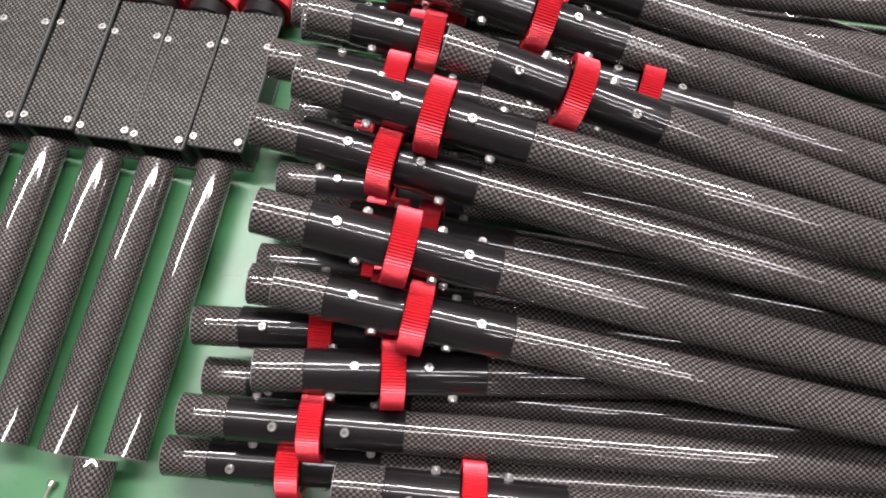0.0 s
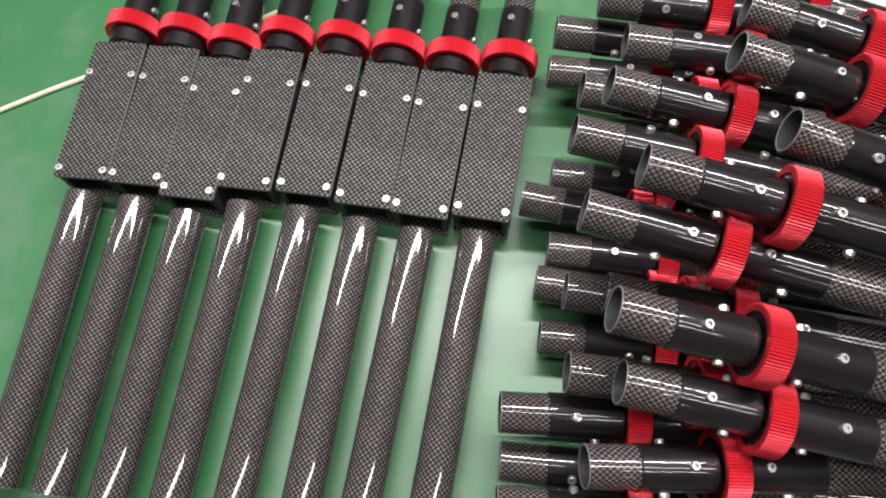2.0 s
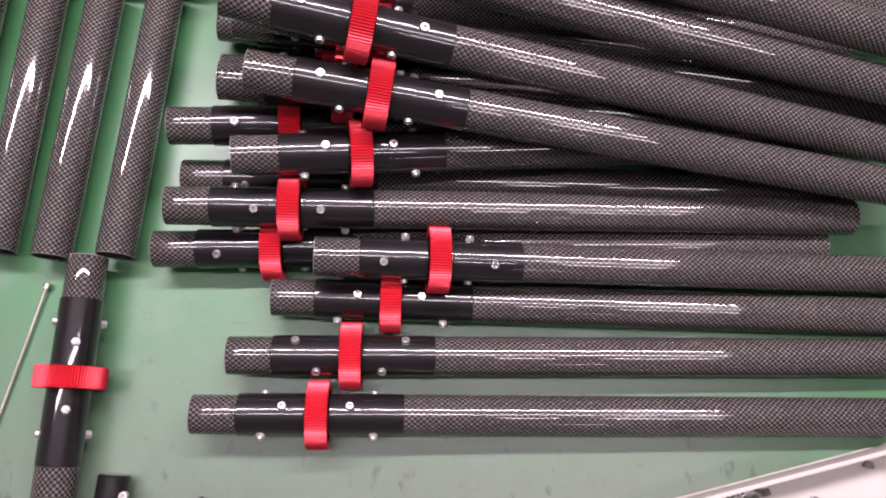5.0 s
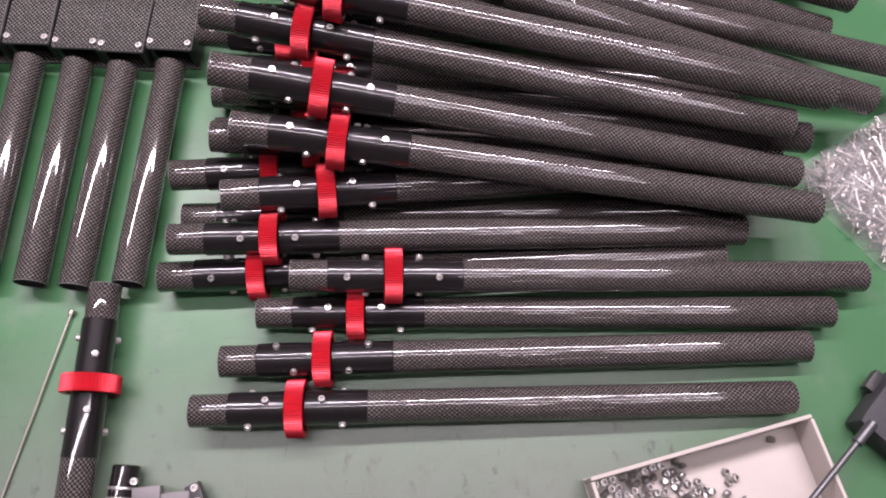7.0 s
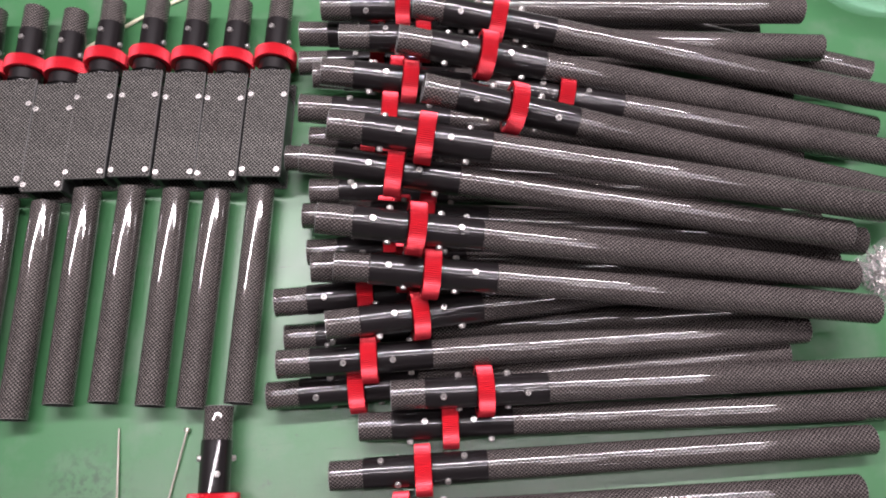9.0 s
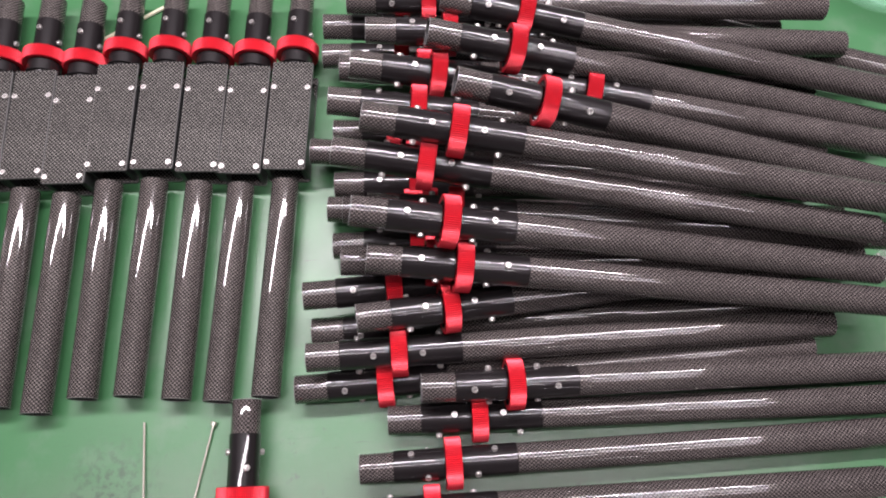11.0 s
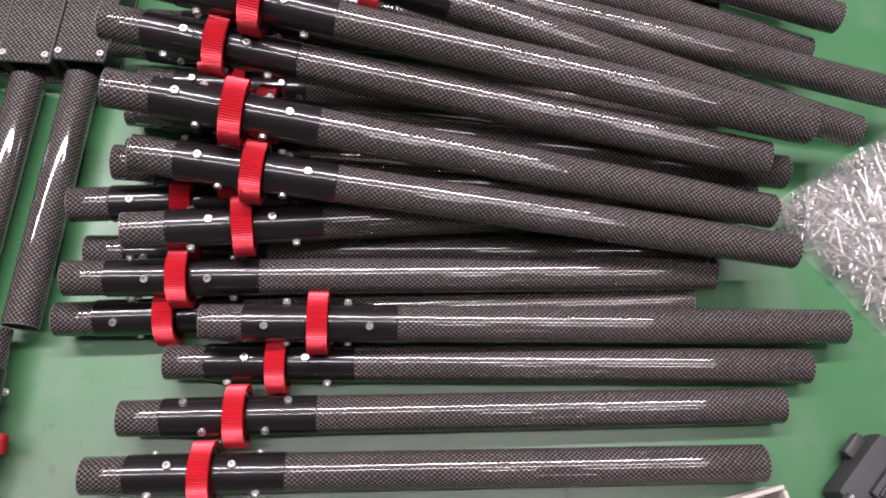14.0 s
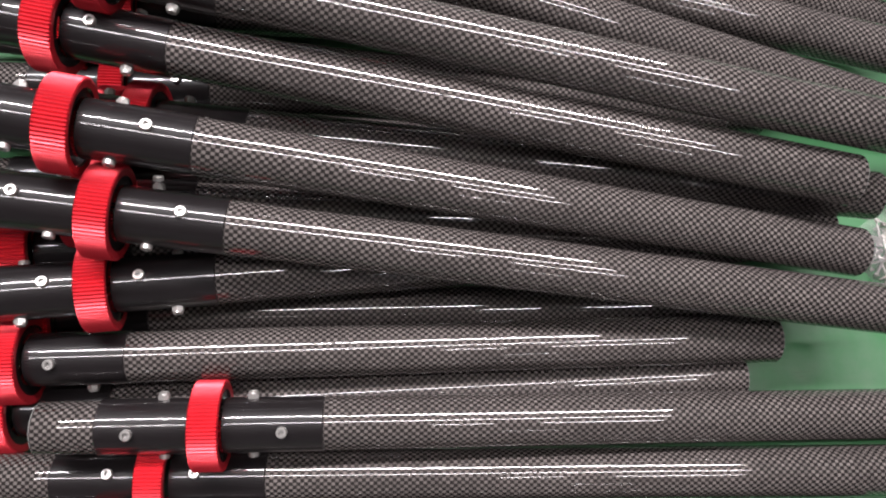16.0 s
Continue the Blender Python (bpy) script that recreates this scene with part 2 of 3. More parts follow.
PAINT = plain("grey_wall_paint", (0.28, 0.27, 0.275), 0.7, 0.0, 0.0004, 90.0, 0.0, 0.05)
CONCRETE = plain("grey_painted_concrete", (0.3, 0.3, 0.29), 0.55, 0.0, 0.0006, 60.0, 0.0, 0.2)
slab("floor", "grey painted concrete workshop floor", "floor", (6.4, 6.4, 0.1), (0, 0.4, -0.85), CONCRETE)
slab("ceiling", "grey painted flat ceiling above the bench", "ceiling", (6.4, 6.4, 0.1), (0, 0.4, CEILING + 0.05), PAINT)
for wall_name, wall_size, wall_centre in (
    ("wall_north", (6.4, 0.12, 2.83), (0, 3.54, 0.615)), ("wall_south", (6.4, 0.12, 2.83), (0, -2.74, 0.615)),
    ("wall_east", (0.12, 6.16, 2.83), (3.14, 0.4, 0.615)), ("wall_west", (0.12, 6.16, 2.83), (-3.14, 0.4, 0.615))):
    slab(wall_name, "plain grey painted workshop wall", "wall", wall_size, wall_centre, PAINT)

bench = thing("workbench", "long workbench topped with a worn green mat", "workbench")
bm = bmesh.new()
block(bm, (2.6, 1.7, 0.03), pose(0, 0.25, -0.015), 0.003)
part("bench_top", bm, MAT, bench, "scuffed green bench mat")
FRAME = plain("grey_bench_frame", (0.35, 0.36, 0.37), 0.45, 0.3)
for lx in (-1.2, 1.2):
    for ly in (-0.5, 1.0):
        bm = bmesh.new()
        block(bm, (0.05, 0.05, 0.77), pose(lx, ly, -0.415), 0.003)
        part("bench_leg", bm, FRAME, bench)

TIN = plain("white_enamelled_reflector", (0.8, 0.8, 0.8), 0.4)
for lamp_x, lamp_y, lamp_length, _ in LAMPS:
    fixture = thing("ceiling_light", "white fluorescent strip fixture under the ceiling", "ceiling light", "ceiling strip lights")
    fixture.matrix_basis = pose(lamp_x, lamp_y, CEILING, 0, 0, LAMP_TURN)
    bm = bmesh.new()
    block(bm, (lamp_length + 0.06, 0.12, 0.05), pose(0, 0, -0.025), 0.004)
    part("housing", bm, TIN, fixture)
    for end in (-1, 1):
        bm = bmesh.new()
        block(bm, (0.02, 0.08, 0.03), pose(end * (lamp_length / 2 + 0.015), 0, -0.066), 0.003)
        part("lamp_holder", bm, TIN, fixture)


# ---- pole sections ----
STUB, RING0, RING1, SLEEVE, LENGTH = 0.0305, 0.077, 0.092, 0.1425, 0.498
R_STUB, R_SLEEVE, R_TUBE, R_RING = 0.0133, 0.0142, 0.0138, 0.0232


def socket_head(bm, m, r=0.0028, h=0.0026):
    """A socket cap screw's head that stands on the xy plane, with a sunk hexagon."""
    up = m @ pose(0, 0, 0, 0, -90, 0)
    rings = lathe(bm, ((0, r), (h * 0.85, r), (h, r * 0.88), (h, r * 0.52), (h * 0.45, r * 0.5)), 12, up, None, (0, 0, 0, 1))
    bm.faces.new(rings[-1]).material_index = 1
    bmesh.ops.recalc_face_normals(bm, faces=bm.faces)


def lock_nut(bm, m, r=0.0031, h=0.0038):
    """A hexagonal lock nut with its rounded collar and the bolt's end."""
    up = m @ pose(0, 0, 0, 0, -90, 0)
    lathe(bm, ((0, r), (h * 0.6, r), (h * 0.64, r * 0.9)), 6, up)
    rings = lathe(bm, ((h * 0.6, r * 0.86), (h * 0.92, r * 0.8), (h, r * 0.6), (h, r * 0.45), (h * 0.85, r * 0.42)), 12, up)
    bm.faces.new(rings[-1]).material_index = 1
    bmesh.ops.recalc_face_normals(bm, faces=bm.faces)


def screws(owner, spots, radius):
    """Through-bolts: head on one side, lock nut on the other. spots: (place along x, turn in degrees)."""
    for x, turn in spots:
        for side, shape, what in ((0, socket_head, "screw_head"), (180, lock_nut, "lock_nut")):
            bm = bmesh.new()
            shape(bm, pose(0, 0, 0))
            ob = part(what, bm, (STEEL, SOCKET), owner, "bright steel")
            ob.matrix_basis = pose(x, 0, 0) @ pose(0, 0, 0, turn + side) @ pose(0, 0, radius - 0.0002)


def grip_ring(owner, x0, x1, radius, bore):
    """The red clamping ring: a knurled rim with bevelled shoulders."""
    sides = 156
    knurl = lambda i: 1.0 if i % 2 else 0.958
    bm = bmesh.new()
    e = 0.0005
    core = bore + 0.45 * (radius - bore)
    lathe(bm, ((x0 + 0.0014, bore), (x0 + 0.0014, core), (x0 + 0.0004, core + 0.0006), (x0, radius - 0.0012)), 72, None, None, (1, 1, 0))
    lathe(bm, ((x0, radius - 0.0012), (x0 + e, radius), (x1 - e, radius), (x1, radius - 0.0012)), sides, None, knurl)
    lathe(bm, ((x1, radius - 0.0012), (x1 - 0.0004, core + 0.0006), (x1 - 0.0014, core), (x1 - 0.0014, bore)), 72, None, None, (0, 1, 1))
    return part("locking_ring", bm, (RED, BLACK), owner, "red anodised knurled ring", False)


def joint(owner, start=0.0):
    """Inner carbon stub, two black sleeves, the ring between them and their bolts."""
    w = 0.0013
    bm = bmesh.new()
    lathe(bm, ((start + 0.03, R_STUB - w), (start + 0.0002, R_STUB - w), (start, R_STUB - w + 0.0002), (start, R_STUB - 0.0002), (start + 0.0004, R_STUB), (start + STUB + 0.002, R_STUB)), 48, None, None, (1, 2, 2, 2, 0))
    part("inner_tube", bm, (TUBE_CARBON, INSIDE, CUT), owner, "short woven carbon stub")
    for a, b in ((STUB, RING0), (RING1, SLEEVE)):
        bm = bmesh.new()
        lathe(bm, ((start + a, R_STUB - 0.001), (start + a, R_SLEEVE - 0.0004), (start + a + 0.0005, R_SLEEVE), (start + b - 0.0005, R_SLEEVE), (start + b, R_SLEEVE - 0.0004), (start + b, R_STUB - 0.001)), 56)
        sleeve = part("sleeve", bm, BLACK, owner, "gloss black aluminium sleeve")
        screws(sleeve, ((start + 0.0468, 0), (start + 0.0612, 90)) if a == STUB else ((start + 0.106, 90), (start + 0.122, 0)), R_SLEEVE)
    grip_ring(owner, start + RING0, start + RING1, R_RING, R_SLEEVE - 0.0006)


def open_tube(owner, name, x0, x1, radius, material, label):
    w = 0.0013
    bm = bmesh.new()
    lathe(bm, ((x0, radius - w), (x0, radius), (x1 - 0.0004, radius), (x1, radius - 0.0003), (x1, radius - w), (x1 - 0.06, radius - w)), 56, None, None, (2, 0, 2, 2, 1))
    rings = lathe(bm, ((x1 - 0.06, 0.0005), (x1 - 0.06, radius - w)), 16, None, None, (1,))
    return part(name, bm, (material, INSIDE, CUT), owner, label)


POLE_LABEL = "glossy carbon tube pole section with black collar and red ring"
pole = thing("pole_section", POLE_LABEL, "pole section", "pole sections piled on the bench")
joint(pole)
open_tube(pole, "carbon_tube", SLEEVE, LENGTH, R_TUBE, TUBE_CARBON, "long woven carbon tube")

# stub end x, y, z; heading, dip and roll in degrees, layer by layer
FRONT_ROW = (
    (-0.1025, 0.0365, 0.0277, -1.93, -1.53, -110),
    (-0.0803, 0.0755, 0.0272, -1.60, -1.41, -38),
    (-0.0521, 0.1167, 0.0211, -3.00, -0.72, -95),
    (-0.0187, 0.1384, 0.0534, -2.16, -3.78, 21),
    (-0.1364, 0.1531, 0.0236, -0.42, -1.55, 28),
    (-0.1205, 0.1766, 0.0519, -1.12, -2.74, -69),
)
MIDDLE_PILE = (
    (-0.1184, 0.2071, 0.0238, -1.84, -1.10, 37),
    (-0.0705, 0.2014, 0.0801, 3.36, -6.93, -90),
    (-0.1206, 0.2338, 0.0561, 1.02, -3.57, 11),
    (-0.0553, 0.2456, 0.1149, -8.27, -7.27, 2),
    (-0.0640, 0.2781, 0.1473, -8.33, -10.59, 2),
    (-0.0811, 0.2568, 0.0797, -3.70, -4.40, -56),
)
TOP_PILE = (
    (-0.0777, 0.3433, 0.1315, -12.38, -4.94, -82),
    (-0.0481, 0.3600, 0.1584, -12.35, -5.98, -78),
    (-0.0818, 0.4066, 0.1120, -7.49, -7.80, -33),
    (0.0362, 0.3888, 0.1556, -13.10, -12.24, 29),
    (0.0905, 0.4237, 0.0971, -13.26, -5.78, -103),
    (0.0168, 0.4540, 0.1397, -10.26, -12.18, -80),
)
FAR_PILE = (
    (0.0354, 0.5096, 0.1155, -14.81, -6.26, 27),
    (-0.0590, 0.4415, 0.1170, -7.42, -9.89, -83),
    (-0.0890, 0.5314, 0.0559, -4.03, -3.02, -98),
    (-0.0426, 0.4958, 0.0922, -5.00, -3.59, -3),
    (-0.0597, 0.5368, 0.0888, -5.34, -1.60, 47),
    (0.0479, 0.6170, 0.0311, -22.12, 0.90, -113),
)
HIDDEN_LAYER = (
    (-0.1104, 0.3941, 0.0380, -8.74, -2.74, -18),
    (-0.0876, 0.4214, 0.0235, -5.51, -1.10, -3),
    (-0.0893, 0.3604, 0.0235, -4.84, -1.10, 5),
    (-0.0975, 0.3335, 0.0235, -6.76, -1.10, -9),
    (-0.0795, 0.3188, 0.0532, -5.64, -2.72, -123),
    (-0.0941, 0.2929, 0.0235, -2.68, -1.10, -48),
    (-0.0931, 0.5043, 0.0417, -3.37, -2.75, -94),
    (-0.0722, 0.4615, 0.0808, -5.38, -5.58, 25),
    (-0.0546, 0.3145, 0.0677, -8.66, -1.16, 12),
)


def pole_pose(x, y, z, heading, dip, roll):
    return pose(x, y, z, 0, 0, heading) @ pose(0, 0, 0, 0, -dip, 0) @ pose(0, 0, 0, roll)


first = True
for layer in (FRONT_ROW, MIDDLE_PILE, TOP_PILE, FAR_PILE, HIDDEN_LAYER):
    for row in layer:
        if first:
            pole.matrix_basis = pole_pose(*row)
            first = False
        else:
            copy_thing(pole, pole_pose(*row))

# the loose pole that lies lengthways in front of the grips
loose = copy_thing(pole, pole_pose(-0.1817, 0.1478, 0.0248, -93.72, -1.30, 66))
tagged(loose, "carbon pole section lying alone below the grip tubes", group="loose pole below the grips")

# ---- grip units with clamp plates ----
GRIP_END, GRIP_RADIUS = -0.2805, 0.0138
grip = thing("pole_grip", "carbon grip tube with bolted carbon clamp plate and red ring", "pole grip", "pole grips laid side by side")


def clamp_plate(bm, z0, z1):
    """Rounded plate outline pushed up to its thickness, with metric UVs."""
    layer = bm.loops.layers.uv.verify()
    w, y0, y1, r = 0.0217, -0.051, 0.0755, 0.002
    outline = []
    for cx, cy, a0 in ((w - r, y0 + r, -90), (w - r, y1 - r, 0), (-w + r, y1 - r, 90), (-w + r, y0 + r, 180)):
        for k in range(4):
            a = radians(a0 + 30 * k)
            outline.append((cx + r * math.cos(a), cy + r * math.sin(a)))
    low = [bm.verts.new((x, y, z0)) for x, y in outline]
    mid = [bm.verts.new((x, y, z1 - 0.0004)) for x, y in outline]
    top = [bm.verts.new((x * 0.985, y * 0.996, z1)) for x, y in outline]
    bm.faces.new(low[::-1])
    n = len(outline)
    for i in range(n):
        j = (i + 1) % n
        bm.faces.new((low[i], low[j], mid[j], mid[i])).material_index = 1
        bm.faces.new((mid[i], mid[j], top[j], top[i])).material_index = 1
    bm.faces.new(top)
    for f in bm.faces:
        for loop in f.loops:
            loop[layer].uv = loop.vert.co.xy


PLATE_TOP = 0.0361
bm = bmesh.new()
clamp_plate(bm, PLATE_TOP - 0.0028, PLATE_TOP)
upper = part("clamp_plate", bm, (PLATE_CARBON, CUT), grip, "flat woven carbon plate", False)
bm = bmesh.new()
clamp_plate(bm, 0.0028, 0.0052)
lower = part("lower_plate", bm, (PLATE_CARBON, CUT), grip, "flat woven carbon plate", False)
for sx in (-1, 1):
    bm = bmesh.new()
    block(bm, (0.005, 0.098, 0.0278), pose(sx * 0.0188, 0.0, 0.0192), 0.0008)
    part("clamp_cheek", bm, NYLON, grip, "black nylon cheek")
    for sy in (-0.044, 0.044):
        bm = bmesh.new()
        socket_head(bm, pose(sx * 0.0178, sy, PLATE_TOP - 0.0002), 0.003, 0.0022)
        part("screw_head", bm, (STEEL, SOCKET), upper, "bright steel")
        bm = bmesh.new()
        lock_nut(bm, pose(sx * 0.0178, sy, 0.003, 180), 0.0031, 0.003)
        part("lock_nut", bm, (STEEL, SOCKET), lower, "bright steel")


def along(ob):
    """Lays a part that was turned about x along the grip's own y axis."""
    ob.matrix_basis = pose(0, 0, 0.0215, 0, 0, 90) @ ob.matrix_basis


before = set(grip.children)
open_tube(grip, "grip_tube", 0.06, -GRIP_END, GRIP_RADIUS, GRIP_CARBON, "glossy woven carbon grip")
for ob in set(grip.children) - before:
    ob.matrix_basis = pose(0, 0, 0.0215, 0, 0, -90)
before = set(grip.children)
bm = bmesh.new()
lathe(bm, ((0.05, R_SLEEVE), (0.0775, R_SLEEVE), (0.078, 0.0175), (0.0905, 0.0175), (0.0905, 0.012)), 56)
part("collar", bm, BLACK, grip, "black stepped collar")
grip_ring(grip, 0.0905, 0.105, R_RING, 0.012)
bm = bmesh.new()
lathe(bm, ((0.105, 0.012), (0.105, R_SLEEVE), (0.1445, R_SLEEVE), (0.145, R_SLEEVE - 0.0004), (0.145, R_STUB - 0.001)), 56)
sleeve = part("sleeve", bm, BLACK, grip, "gloss black aluminium sleeve")
bm = bmesh.new()
lathe(bm, ((0.14, R_STUB), (0.1756, R_STUB), (0.176, R_STUB - 0.0004), (0.176, R_STUB - 0.0013), (0.15, R_STUB - 0.0013), (0.15, 0.0004)), 48, None, None, (0, 2, 2, 1, 1))
part("inner_tube", bm, (GRIP_CARBON, INSIDE, CUT), grip, "short woven carbon stub")
screws(sleeve, ((0.117, 75), (0.131, -15)), R_SLEEVE)
for ob in set(grip.children) - before:
    along(ob)

GRIPS = (
    (-0.4512, 0.4476, 88.1), (-0.4062, 0.4447, 87.0), (-0.3625, 0.4350, 86.2), (-0.3195, 0.4449, 86.1),
    (-0.2718, 0.4426, 85.2), (-0.2250, 0.4351, 84.8), (-0.1807, 0.4289, 83.7), (-0.1345, 0.4289, 83.5))
for n, (gx, gy, heading) in enumerate(GRIPS):
    m = pose(gx, gy, 0, 0, 0, heading - 90) @ pose(0, 0, 0, 0.8)
    if n == 0:
        grip.matrix_basis = m
    else:
        copy_thing(grip, m)

# ---- small things on the bench ----
THREAD = plain("zinc_plated_steel", (0.36, 0.34, 0.29), 0.38, 0.9, 0.0001, 900.0)
CARD = plain("white_carton_board", (0.44, 0.4, 0.365), 0.75, 0.0, 0.0004, 120.0, 0.0, 0.06)
PAPER = plain("white_paper", (0.6, 0.57, 0.56), 0.7, 0.0, 0.0002, 200.0, 0.0, 0.04)
CORD = plain("cream_cotton_cord", (0.66, 0.65, 0.47), 0.8, 0.0, 0.0005, 500.0)
RUBBER = plain("dark_grey_rubber", (0.034, 0.034, 0.037), 0.65, 0.0, 0.0012, 700.0, 0.0, 0.3)


def long_screw(label, head, tip, radius, cap=0.0031):
    """A long thin cap screw that lies on the bench."""
    ob = thing("long_screw", label, "screw", "long screws on the bench")
    head, tip = Vector(head), Vector(tip)
    way = (tip - head).normalized()
    bm = bmesh.new()
    steps = 40
    pipe(bm, [head + (tip - head) * k / steps + Vector((0, 0, 0.00012 * (k % 2))) for k in range(steps + 1)], radius, 10)
    part("shank", bm, THREAD, ob, "thin zinc plated shank")
    bm = bmesh.new()
    socket_head(bm, Matrix.Translation(head) @ way.to_track_quat("-Z", "Y").to_matrix().to_4x4(), cap, cap * 1.2)
    part("screw_head", bm, (THREAD, SOCKET), ob, "round socket head")
    return ob


long_screw("long thin steel screw lying on green mat, head outward", (-0.2195, 0.13, 0.0032), (-0.2625, -0.034, 0.0018), 0.001)
long_screw("shorter thin steel screw lying on stained mat", (-0.2818, 0.04, 0.0048), (-0.2855, 0.1395, 0.0018), 0.001, 0.0046)

cord = thing("cord", "thin cream cotton cord stretched across the green mat", "cord")
bm = bmesh.new()
pipe(bm, [(-0.79 + 0.0332 * k, 0.3594 + 0.0166 * k + 0.003 * math.sin(k * 0.9), 0.0022) for k in range(22)], 0.0021, 8)
part("strand", bm, CORD, cord)

# ---- carton tray of lock nuts ----
TRAY = pose(0.3191, -0.0798, 0, 0, 0, 11.5)
TRAY_W, TRAY_D, TRAY_H, TRAY_T = 0.19, 0.13, 0.03, 0.0032
tray = thing("carton_tray", "shallow white carton tray holding loose lock nuts", "tray")
tray.matrix_basis = TRAY
bm = bmesh.new()
block(bm, (TRAY_W, TRAY_D, 0.002), pose(0, 0, 0.0012), 0.0004)
part("tray_bottom", bm, CARD, tray)
for sx, sy, size in ((0, 1, (TRAY_W, TRAY_T, TRAY_H)), (0, -1, (TRAY_W, TRAY_T, TRAY_H)), (1, 0, (TRAY_T, TRAY_D - 2 * TRAY_T, TRAY_H)), (-1, 0, (TRAY_T, TRAY_D - 2 * TRAY_T, TRAY_H))):
    bm = bmesh.new()
    block(bm, size, pose(sx * (TRAY_W - TRAY_T) / 2, sy * (TRAY_D - TRAY_T) / 2, TRAY_H / 2 + 0.0025, sy * -3, sx * 3), 0.0008)
    part("tray_side", bm, CARD, tray)
INK = plain("grey_ink", (0.2, 0.2, 0.22), 0.7)
for k in range(3):
    bm = bmesh.new()
    block(bm, (0.0016, 0.008, 0.0004), pose(0.035 + 0.0032 * k, -0.018, 0.0026, 0, 0, 8 - 6 * k))
    part("ink_mark", bm, INK, tray, "faint pen stroke")

DULL = plain("dull_zinc_nut", (0.3, 0.29, 0.28), 0.33, 0.85)
nut = thing("lock_nut_loose", "small bright steel lock nut in the carton tray", "nut", "lock nuts in the tray")
bm = bmesh.new()
lathe(bm, ((0.0, 0.0018), (0.0, 0.0037), (0.0026, 0.0037), (0.0029, 0.0032)), 6, pose(0, 0, 0, 0, -90, 0))
lathe(bm, ((0.0026, 0.0032), (0.0039, 0.0031), (0.0044, 0.0027), (0.0044, 0.0018), (0.0, 0.0018)), 14, pose(0, 0, 0, 0, -90, 0), None, (0, 0, 0, 1))
bmesh.ops.recalc_face_normals(bm, faces=bm.faces)
part("nut_body", bm, (DULL, SOCKET), nut)
spots = []
rng = random.Random(11)
for row in range(18):
    for k in range(16):
        x = -0.0868 + 0.0071 * k + 0.0035 * (row % 2) + rng.uniform(-0.0008, 0.0008)
        y = 0.0582 - 0.0064 * row + rng.uniform(-0.0008, 0.0008)
        edge = 0.012 - 0.02 * rng.random() ** 2 - max(0.0, y - 0.035) * 1.1
        if x < edge and rng.random() < 0.94:
            spots.append((x, y))
spots += [(0.021, 0.04), (0.0268, 0.0335), (0.0205, 0.0318), (0.03, 0.0145), (0.0665, 0.0525), (0.016, 0.022), (0.034, -0.006)]
for n, (x, y) in enumerate(spots):
    tipped = rng.random() < 0.5
    m = TRAY @ pose(x, y, 0.0056 if tipped else 0.0024, 90 if tipped else 0, rng.uniform(-20, 20) if tipped else 0, rng.uniform(0, 360))
    if n == 0:
        nut.matrix_basis = m
    else:
        copy_thing(nut, m)

# ---- screwdriver that leans on the tray, and the dark pouch behind it ----
GUNMETAL = plain("dull_gunmetal_steel", (0.13, 0.13, 0.135), 0.4, 0.7, 0.0002, 900.0)
driver = thing("screwdriver", "steel screwdriver resting on the carton tray rim", "screwdriver")
a, b = Vector((0.3538, -0.0855, 0.0375)), Vector((0.4318, -0.0178, 0.0385))
bm = bmesh.new()
pipe(bm, [a + (b - a) * k / 6 for k in range(7)], 0.0025, 12)
part("shaft", bm, GUNMETAL, driver)
bm = bmesh.new()
pipe(bm, [b + (b - a).normalized() * d for d in (-0.006, 0.0, 0.016)], 0.0042, 14)
part("ferrule", bm, GUNMETAL, driver)
bm = bmesh.new()
pipe(bm, [a - (b - a).normalized() * d for d in (0.0, 0.002, 0.05, 0.054)], 0.009, 16)
part("handle", bm, NYLON, driver)

pouch = thing("tool_case", "dark grey moulded tool case on the green mat", "case")
pouch.matrix_basis = pose(0.49, -0.0135, 0, 0, 0, -47)
bm = bmesh.new()
block(bm, (0.085, 0.062, 0.03), pose(0, 0, 0.0152), 0.008)
part("case_body", bm, RUBBER, pouch)
bm = bmesh.new()
block(bm, (0.06, 0.04, 0.006), pose(0.004, 0.004, 0.033), 0.0025)
part("case_lid", bm, RUBBER, pouch)
for k in range(7):
    bm = bmesh.new()
    block(bm, (0.0032, 0.036, 0.0024), pose(-0.02 + 0.0078 * k, 0.004, 0.0368), 0.0007)
    part("rib", bm, NYLON, pouch)
bm = bmesh.new()
block(bm, (0.012, 0.02, 0.01), pose(-0.0445, 0.012, 0.014), 0.002)
part("latch", bm, NYLON, pouch, "dark moulded latch")

# ---- black clamp at the bench's front ----
clamp = thing("tube_clamp", "black ribbed tube clamp with steel bands and bolts", "clamp")
clamp.matrix_basis = pose(-0.1581, -0.0159, 0.0122, 0, 0, -95.6)
bm = bmesh.new()
rings = lathe(bm, ((-0.0135, 0.0108), (-0.0145, 0.0098), (-0.0145, 0.001)), 32)
lathe(bm, ((-0.0135, 0.0108), (0.06, 0.0108), (0.06, 0.002)), 32)
part("clamp_barrel", bm, BLACK, clamp)
for k in range(3):
    bm = bmesh.new()
    lathe(bm, ((0.002 + 0.008 * k, 0.0106), (0.0023 + 0.008 * k, 0.0113), (0.0042 + 0.008 * k, 0.0113), (0.0045 + 0.008 * k, 0.0106)), 32)
    part("band", bm, STEEL, clamp, "polished steel band")
SATIN = plain("satin_grey_moulding", (0.15, 0.142, 0.142), 0.5, 0.0, 0.0002)
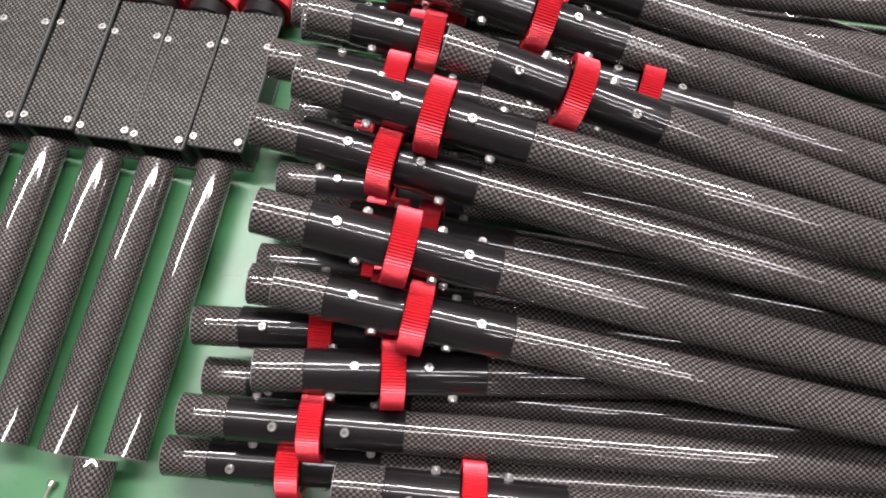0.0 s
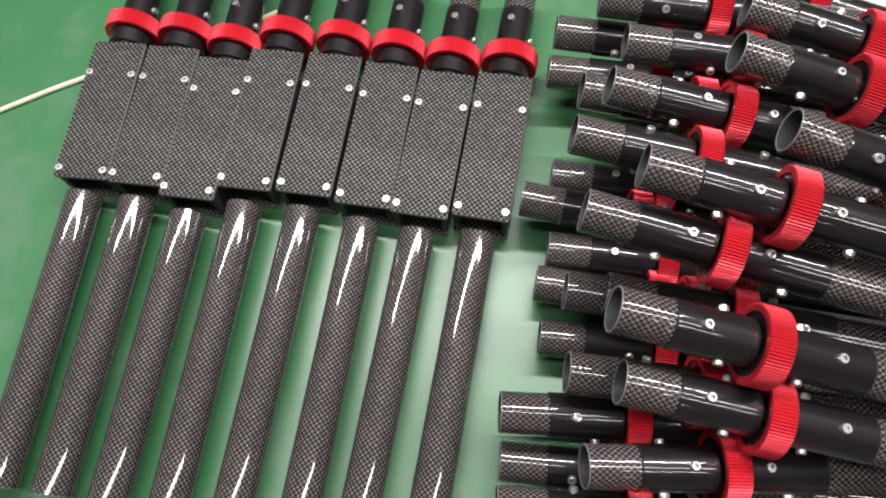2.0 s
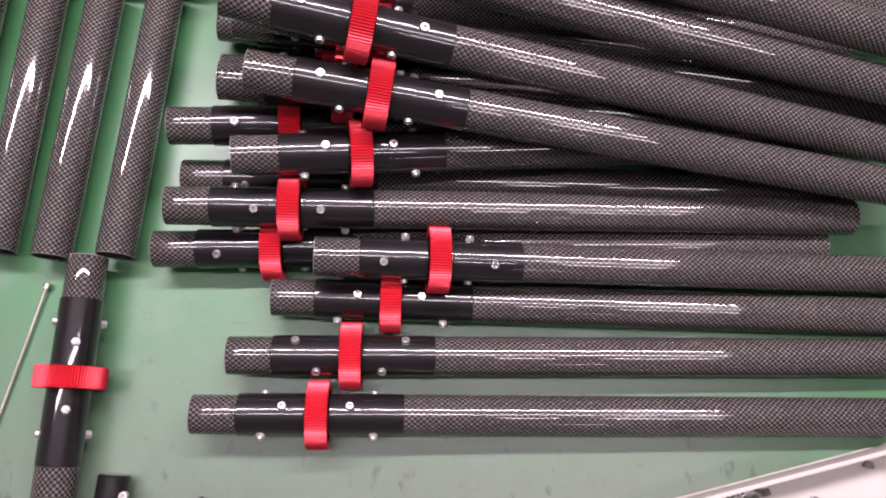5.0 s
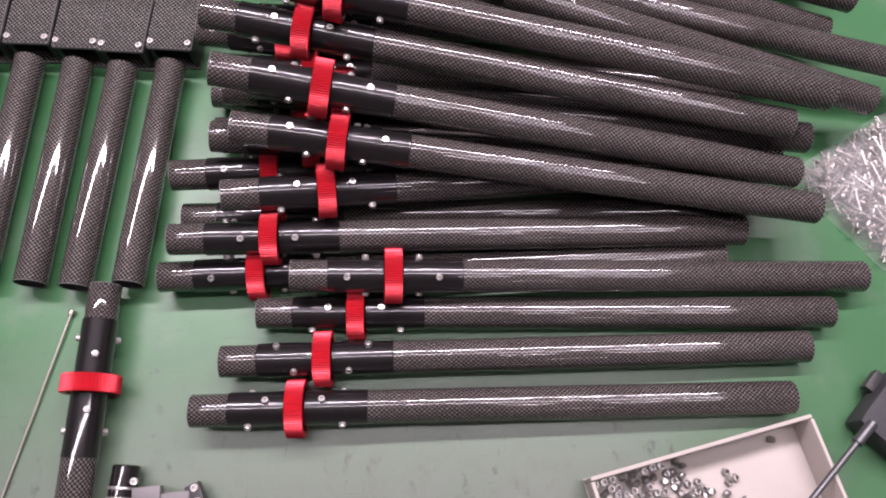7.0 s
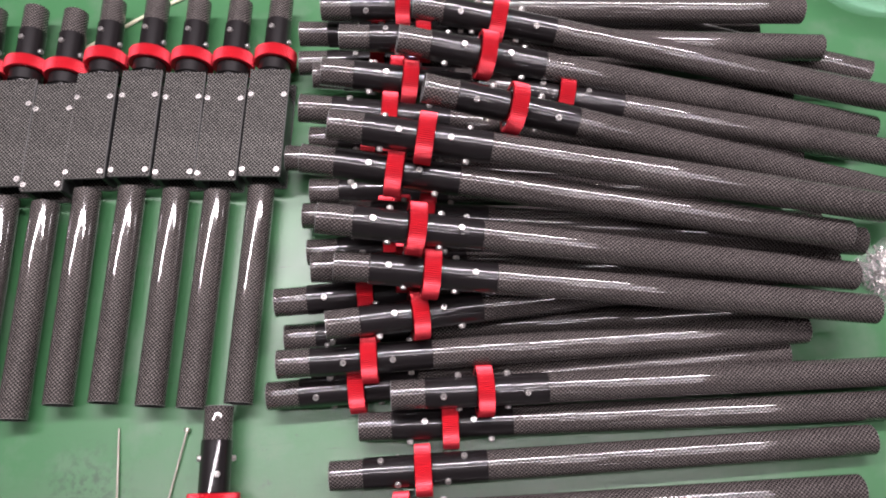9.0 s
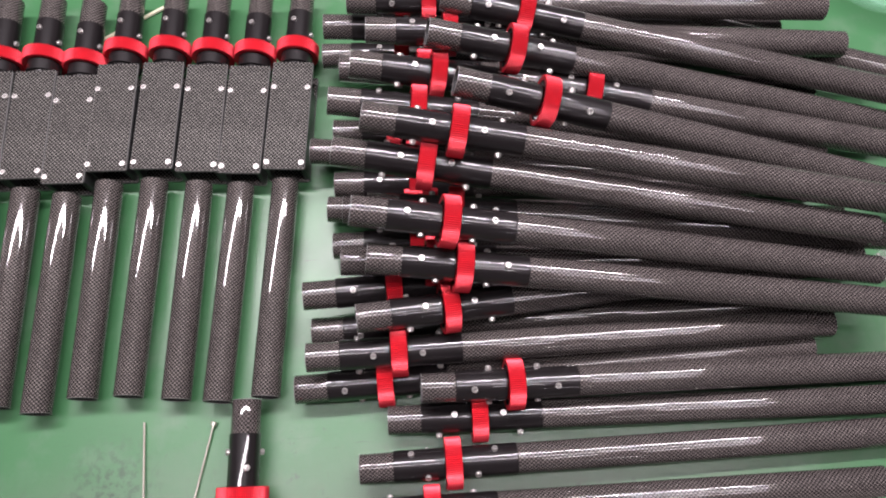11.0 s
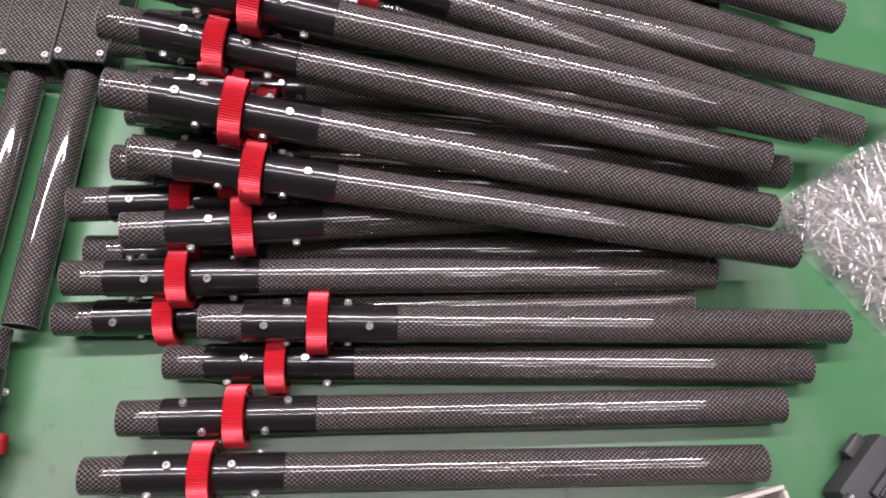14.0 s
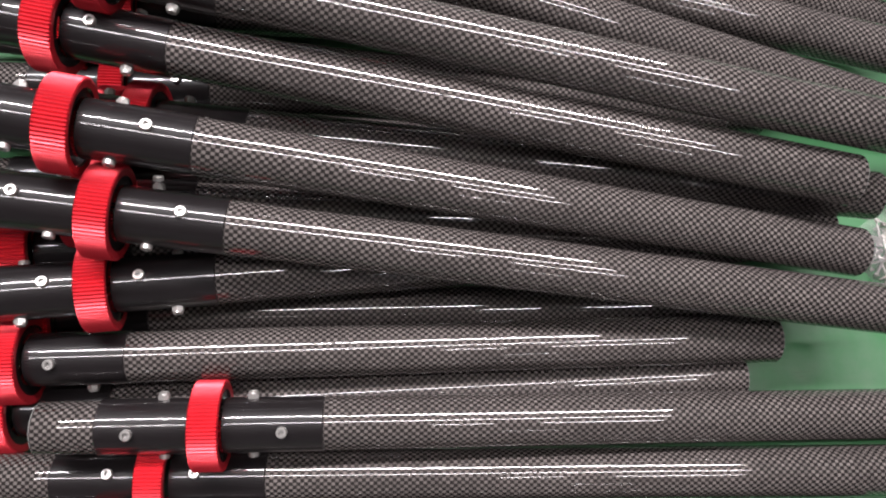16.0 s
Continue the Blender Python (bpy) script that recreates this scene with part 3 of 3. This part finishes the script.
for arm_y, arm_z in ((0.0225, 0.005), (0.0455, 0.0044)):
    bm = bmesh.new()
    block(bm, (0.0125, 0.0225, 0.011), pose(0.0075 + 0.14 * (arm_y - 0.0225), arm_y, arm_z, 0, 0, 8), 0.0015)
    part("clamp_arm", bm, SATIN, clamp, "satin grey moulded arm")
bm = bmesh.new()
block(bm, (0.012, 0.044, 0.008), pose(0.0185, 0.032, -0.002, 0, 0, 8), 0.0015)
part("clamp_strap", bm, PLATE_CARBON, clamp, "dark woven strap")
bm = bmesh.new()
block(bm, (0.018, 0.012, 0.012), pose(0.006, 0.06, 0.003, 0, 0, 30), 0.002)
part("clamp_jaw", bm, NYLON, clamp, "dark moulded jaw")
for x, y in ((-0.002, 0.012), (0.001, 0.06), (0.011, 0.064)):
    bm = bmesh.new()
    socket_head(bm, pose(x, y, 0.0095), 0.003, 0.003)
    part("screw_head", bm, (STEEL, SOCKET), clamp, "bright steel")

# ---- clear bag of screws ----
BAG_U, BAG_V = Vector((0.187, 0.104, 0)), Vector((0.132, -0.194, 0))


def swell(u, v):
    """Height of the bag's film over the mat at bag coordinates 0..1."""
    e = (max(0.0, 1 - (2 * u - 1) ** 4) * max(0.0, 1 - (2 * v - 1) ** 4)) ** 0.6
    return 0.002 + 0.03 * e + 0.003 * noise.noise(Vector((u * 7, v * 7, 1.5))) * e


bag = thing("screw_bag", "clear plastic bag bulging with long thin screws", "bag")
bag.matrix_basis = pose(0.4428, 0.2298, 0)
film, tree, shader = material("clear_plastic_film")
shader.inputs["Base Color"].default_value = (0.8, 0.79, 0.78, 1)
shader.inputs["Roughness"].default_value = 0.2
shader.inputs["Alpha"].default_value = 0.16
crinkle = noisy(tree, node(tree, "ShaderNodeTexCoord").outputs["Object"], 55.0, 4.0)
tree.links.new(node(tree, "ShaderNodeBump", {"Height": crinkle, "Strength": 0.8, "Distance": 0.003}).outputs[0], shader.inputs["Normal"])
bm = bmesh.new()
N = 44
grid = []
for i in range(N + 1):
    row = []
    for j in range(N + 1):
        u, v = i / N, j / N
        wob = 0.0025 * noise.noise(Vector((u * 6, v * 6, 7)))
        row.append(bm.verts.new(u * BAG_U + v * BAG_V + Vector((wob, wob, swell(u, v)))))
    grid.append(row)
for i in range(N):
    for j in range(N):
        bm.faces.new((grid[i][j], grid[i][j + 1], grid[i + 1][j + 1], grid[i + 1][j]))
bmesh.ops.recalc_face_normals(bm, faces=bm.faces)
sheet = part("bag_film", bm, film, bag, "clear crinkled film")
sheet.visible_shadow = False

rng = random.Random(5)
bm = bmesh.new()
PALE = plain("bright_zinc_screws", (0.34, 0.32, 0.3), 0.34, 0.8)
for k in range(1500):
    u, v = rng.uniform(0.035, 0.965), rng.uniform(0.035, 0.965)
    z = rng.uniform(0.25, 1.0) * max(0.003, swell(u, v) - 0.004)
    place = u * BAG_U + v * BAG_V
    room = min(1.0, 0.3 + 4.5 * min(u, v, 1 - u, 1 - v))
    m = pose(place.x, place.y, z, rng.uniform(-9, 9), rng.uniform(-9, 9), rng.uniform(0, 360)) @ Matrix.Scale(room, 4)
    lathe(bm, ((-0.019, 0.0004), (-0.018, 0.0013), (0.016, 0.0013), (0.0162, 0.0026), (0.019, 0.0026), (0.0193, 0.0014)), 8, m)
tagged(part("screw_filling", bm, PALE, bag, "many thin bright screws"), kind="stuff")

# ---- far corner: dish and printed sheet ----
dish_film, tree, shader = material("pale_green_clear_plastic")
shader.inputs["Base Color"].default_value = (0.3, 0.62, 0.42, 1)
shader.inputs["Roughness"].default_value = 0.12
shader.inputs["Alpha"].default_value = 0.16
dish = thing("plastic_dish", "round pale green clear plastic dish on the mat", "dish")
dish.matrix_basis = pose(0.5834, 0.6122, 0.0005)
bm = bmesh.new()
lathe(bm, ((0.0, 0.001), (0.0, 0.085), (0.004, 0.092), (0.03, 0.103), (0.032, 0.109), (0.0335, 0.109), (0.032, 0.1), (0.006, 0.088), (0.003, 0.08), (0.003, 0.001)), 72, pose(0, 0, 0, 0, -90, 0))
part("dish_shell", bm, dish_film, dish)

sheet = thing("printed_sheet", "white printed paper sheet lying at the back", "paper")
sheet.matrix_basis = pose(0.3391, 0.7037, 0.0008, 0, 0, -8)
bm = bmesh.new()
block(bm, (0.3, 0.225, 0.0008), pose(0, 0, 0))
part("paper", bm, PAPER, sheet, "", False)
for k in range(6):
    bm = bmesh.new()
    block(bm, (0.03 + 0.02 * (k % 3), 0.012, 0.0004), pose(-0.1 + 0.06 * (k % 4), -0.08 + 0.022 * (k // 2), 0.0008))
    part("print_bar", bm, INK, sheet, "grey printed bar")
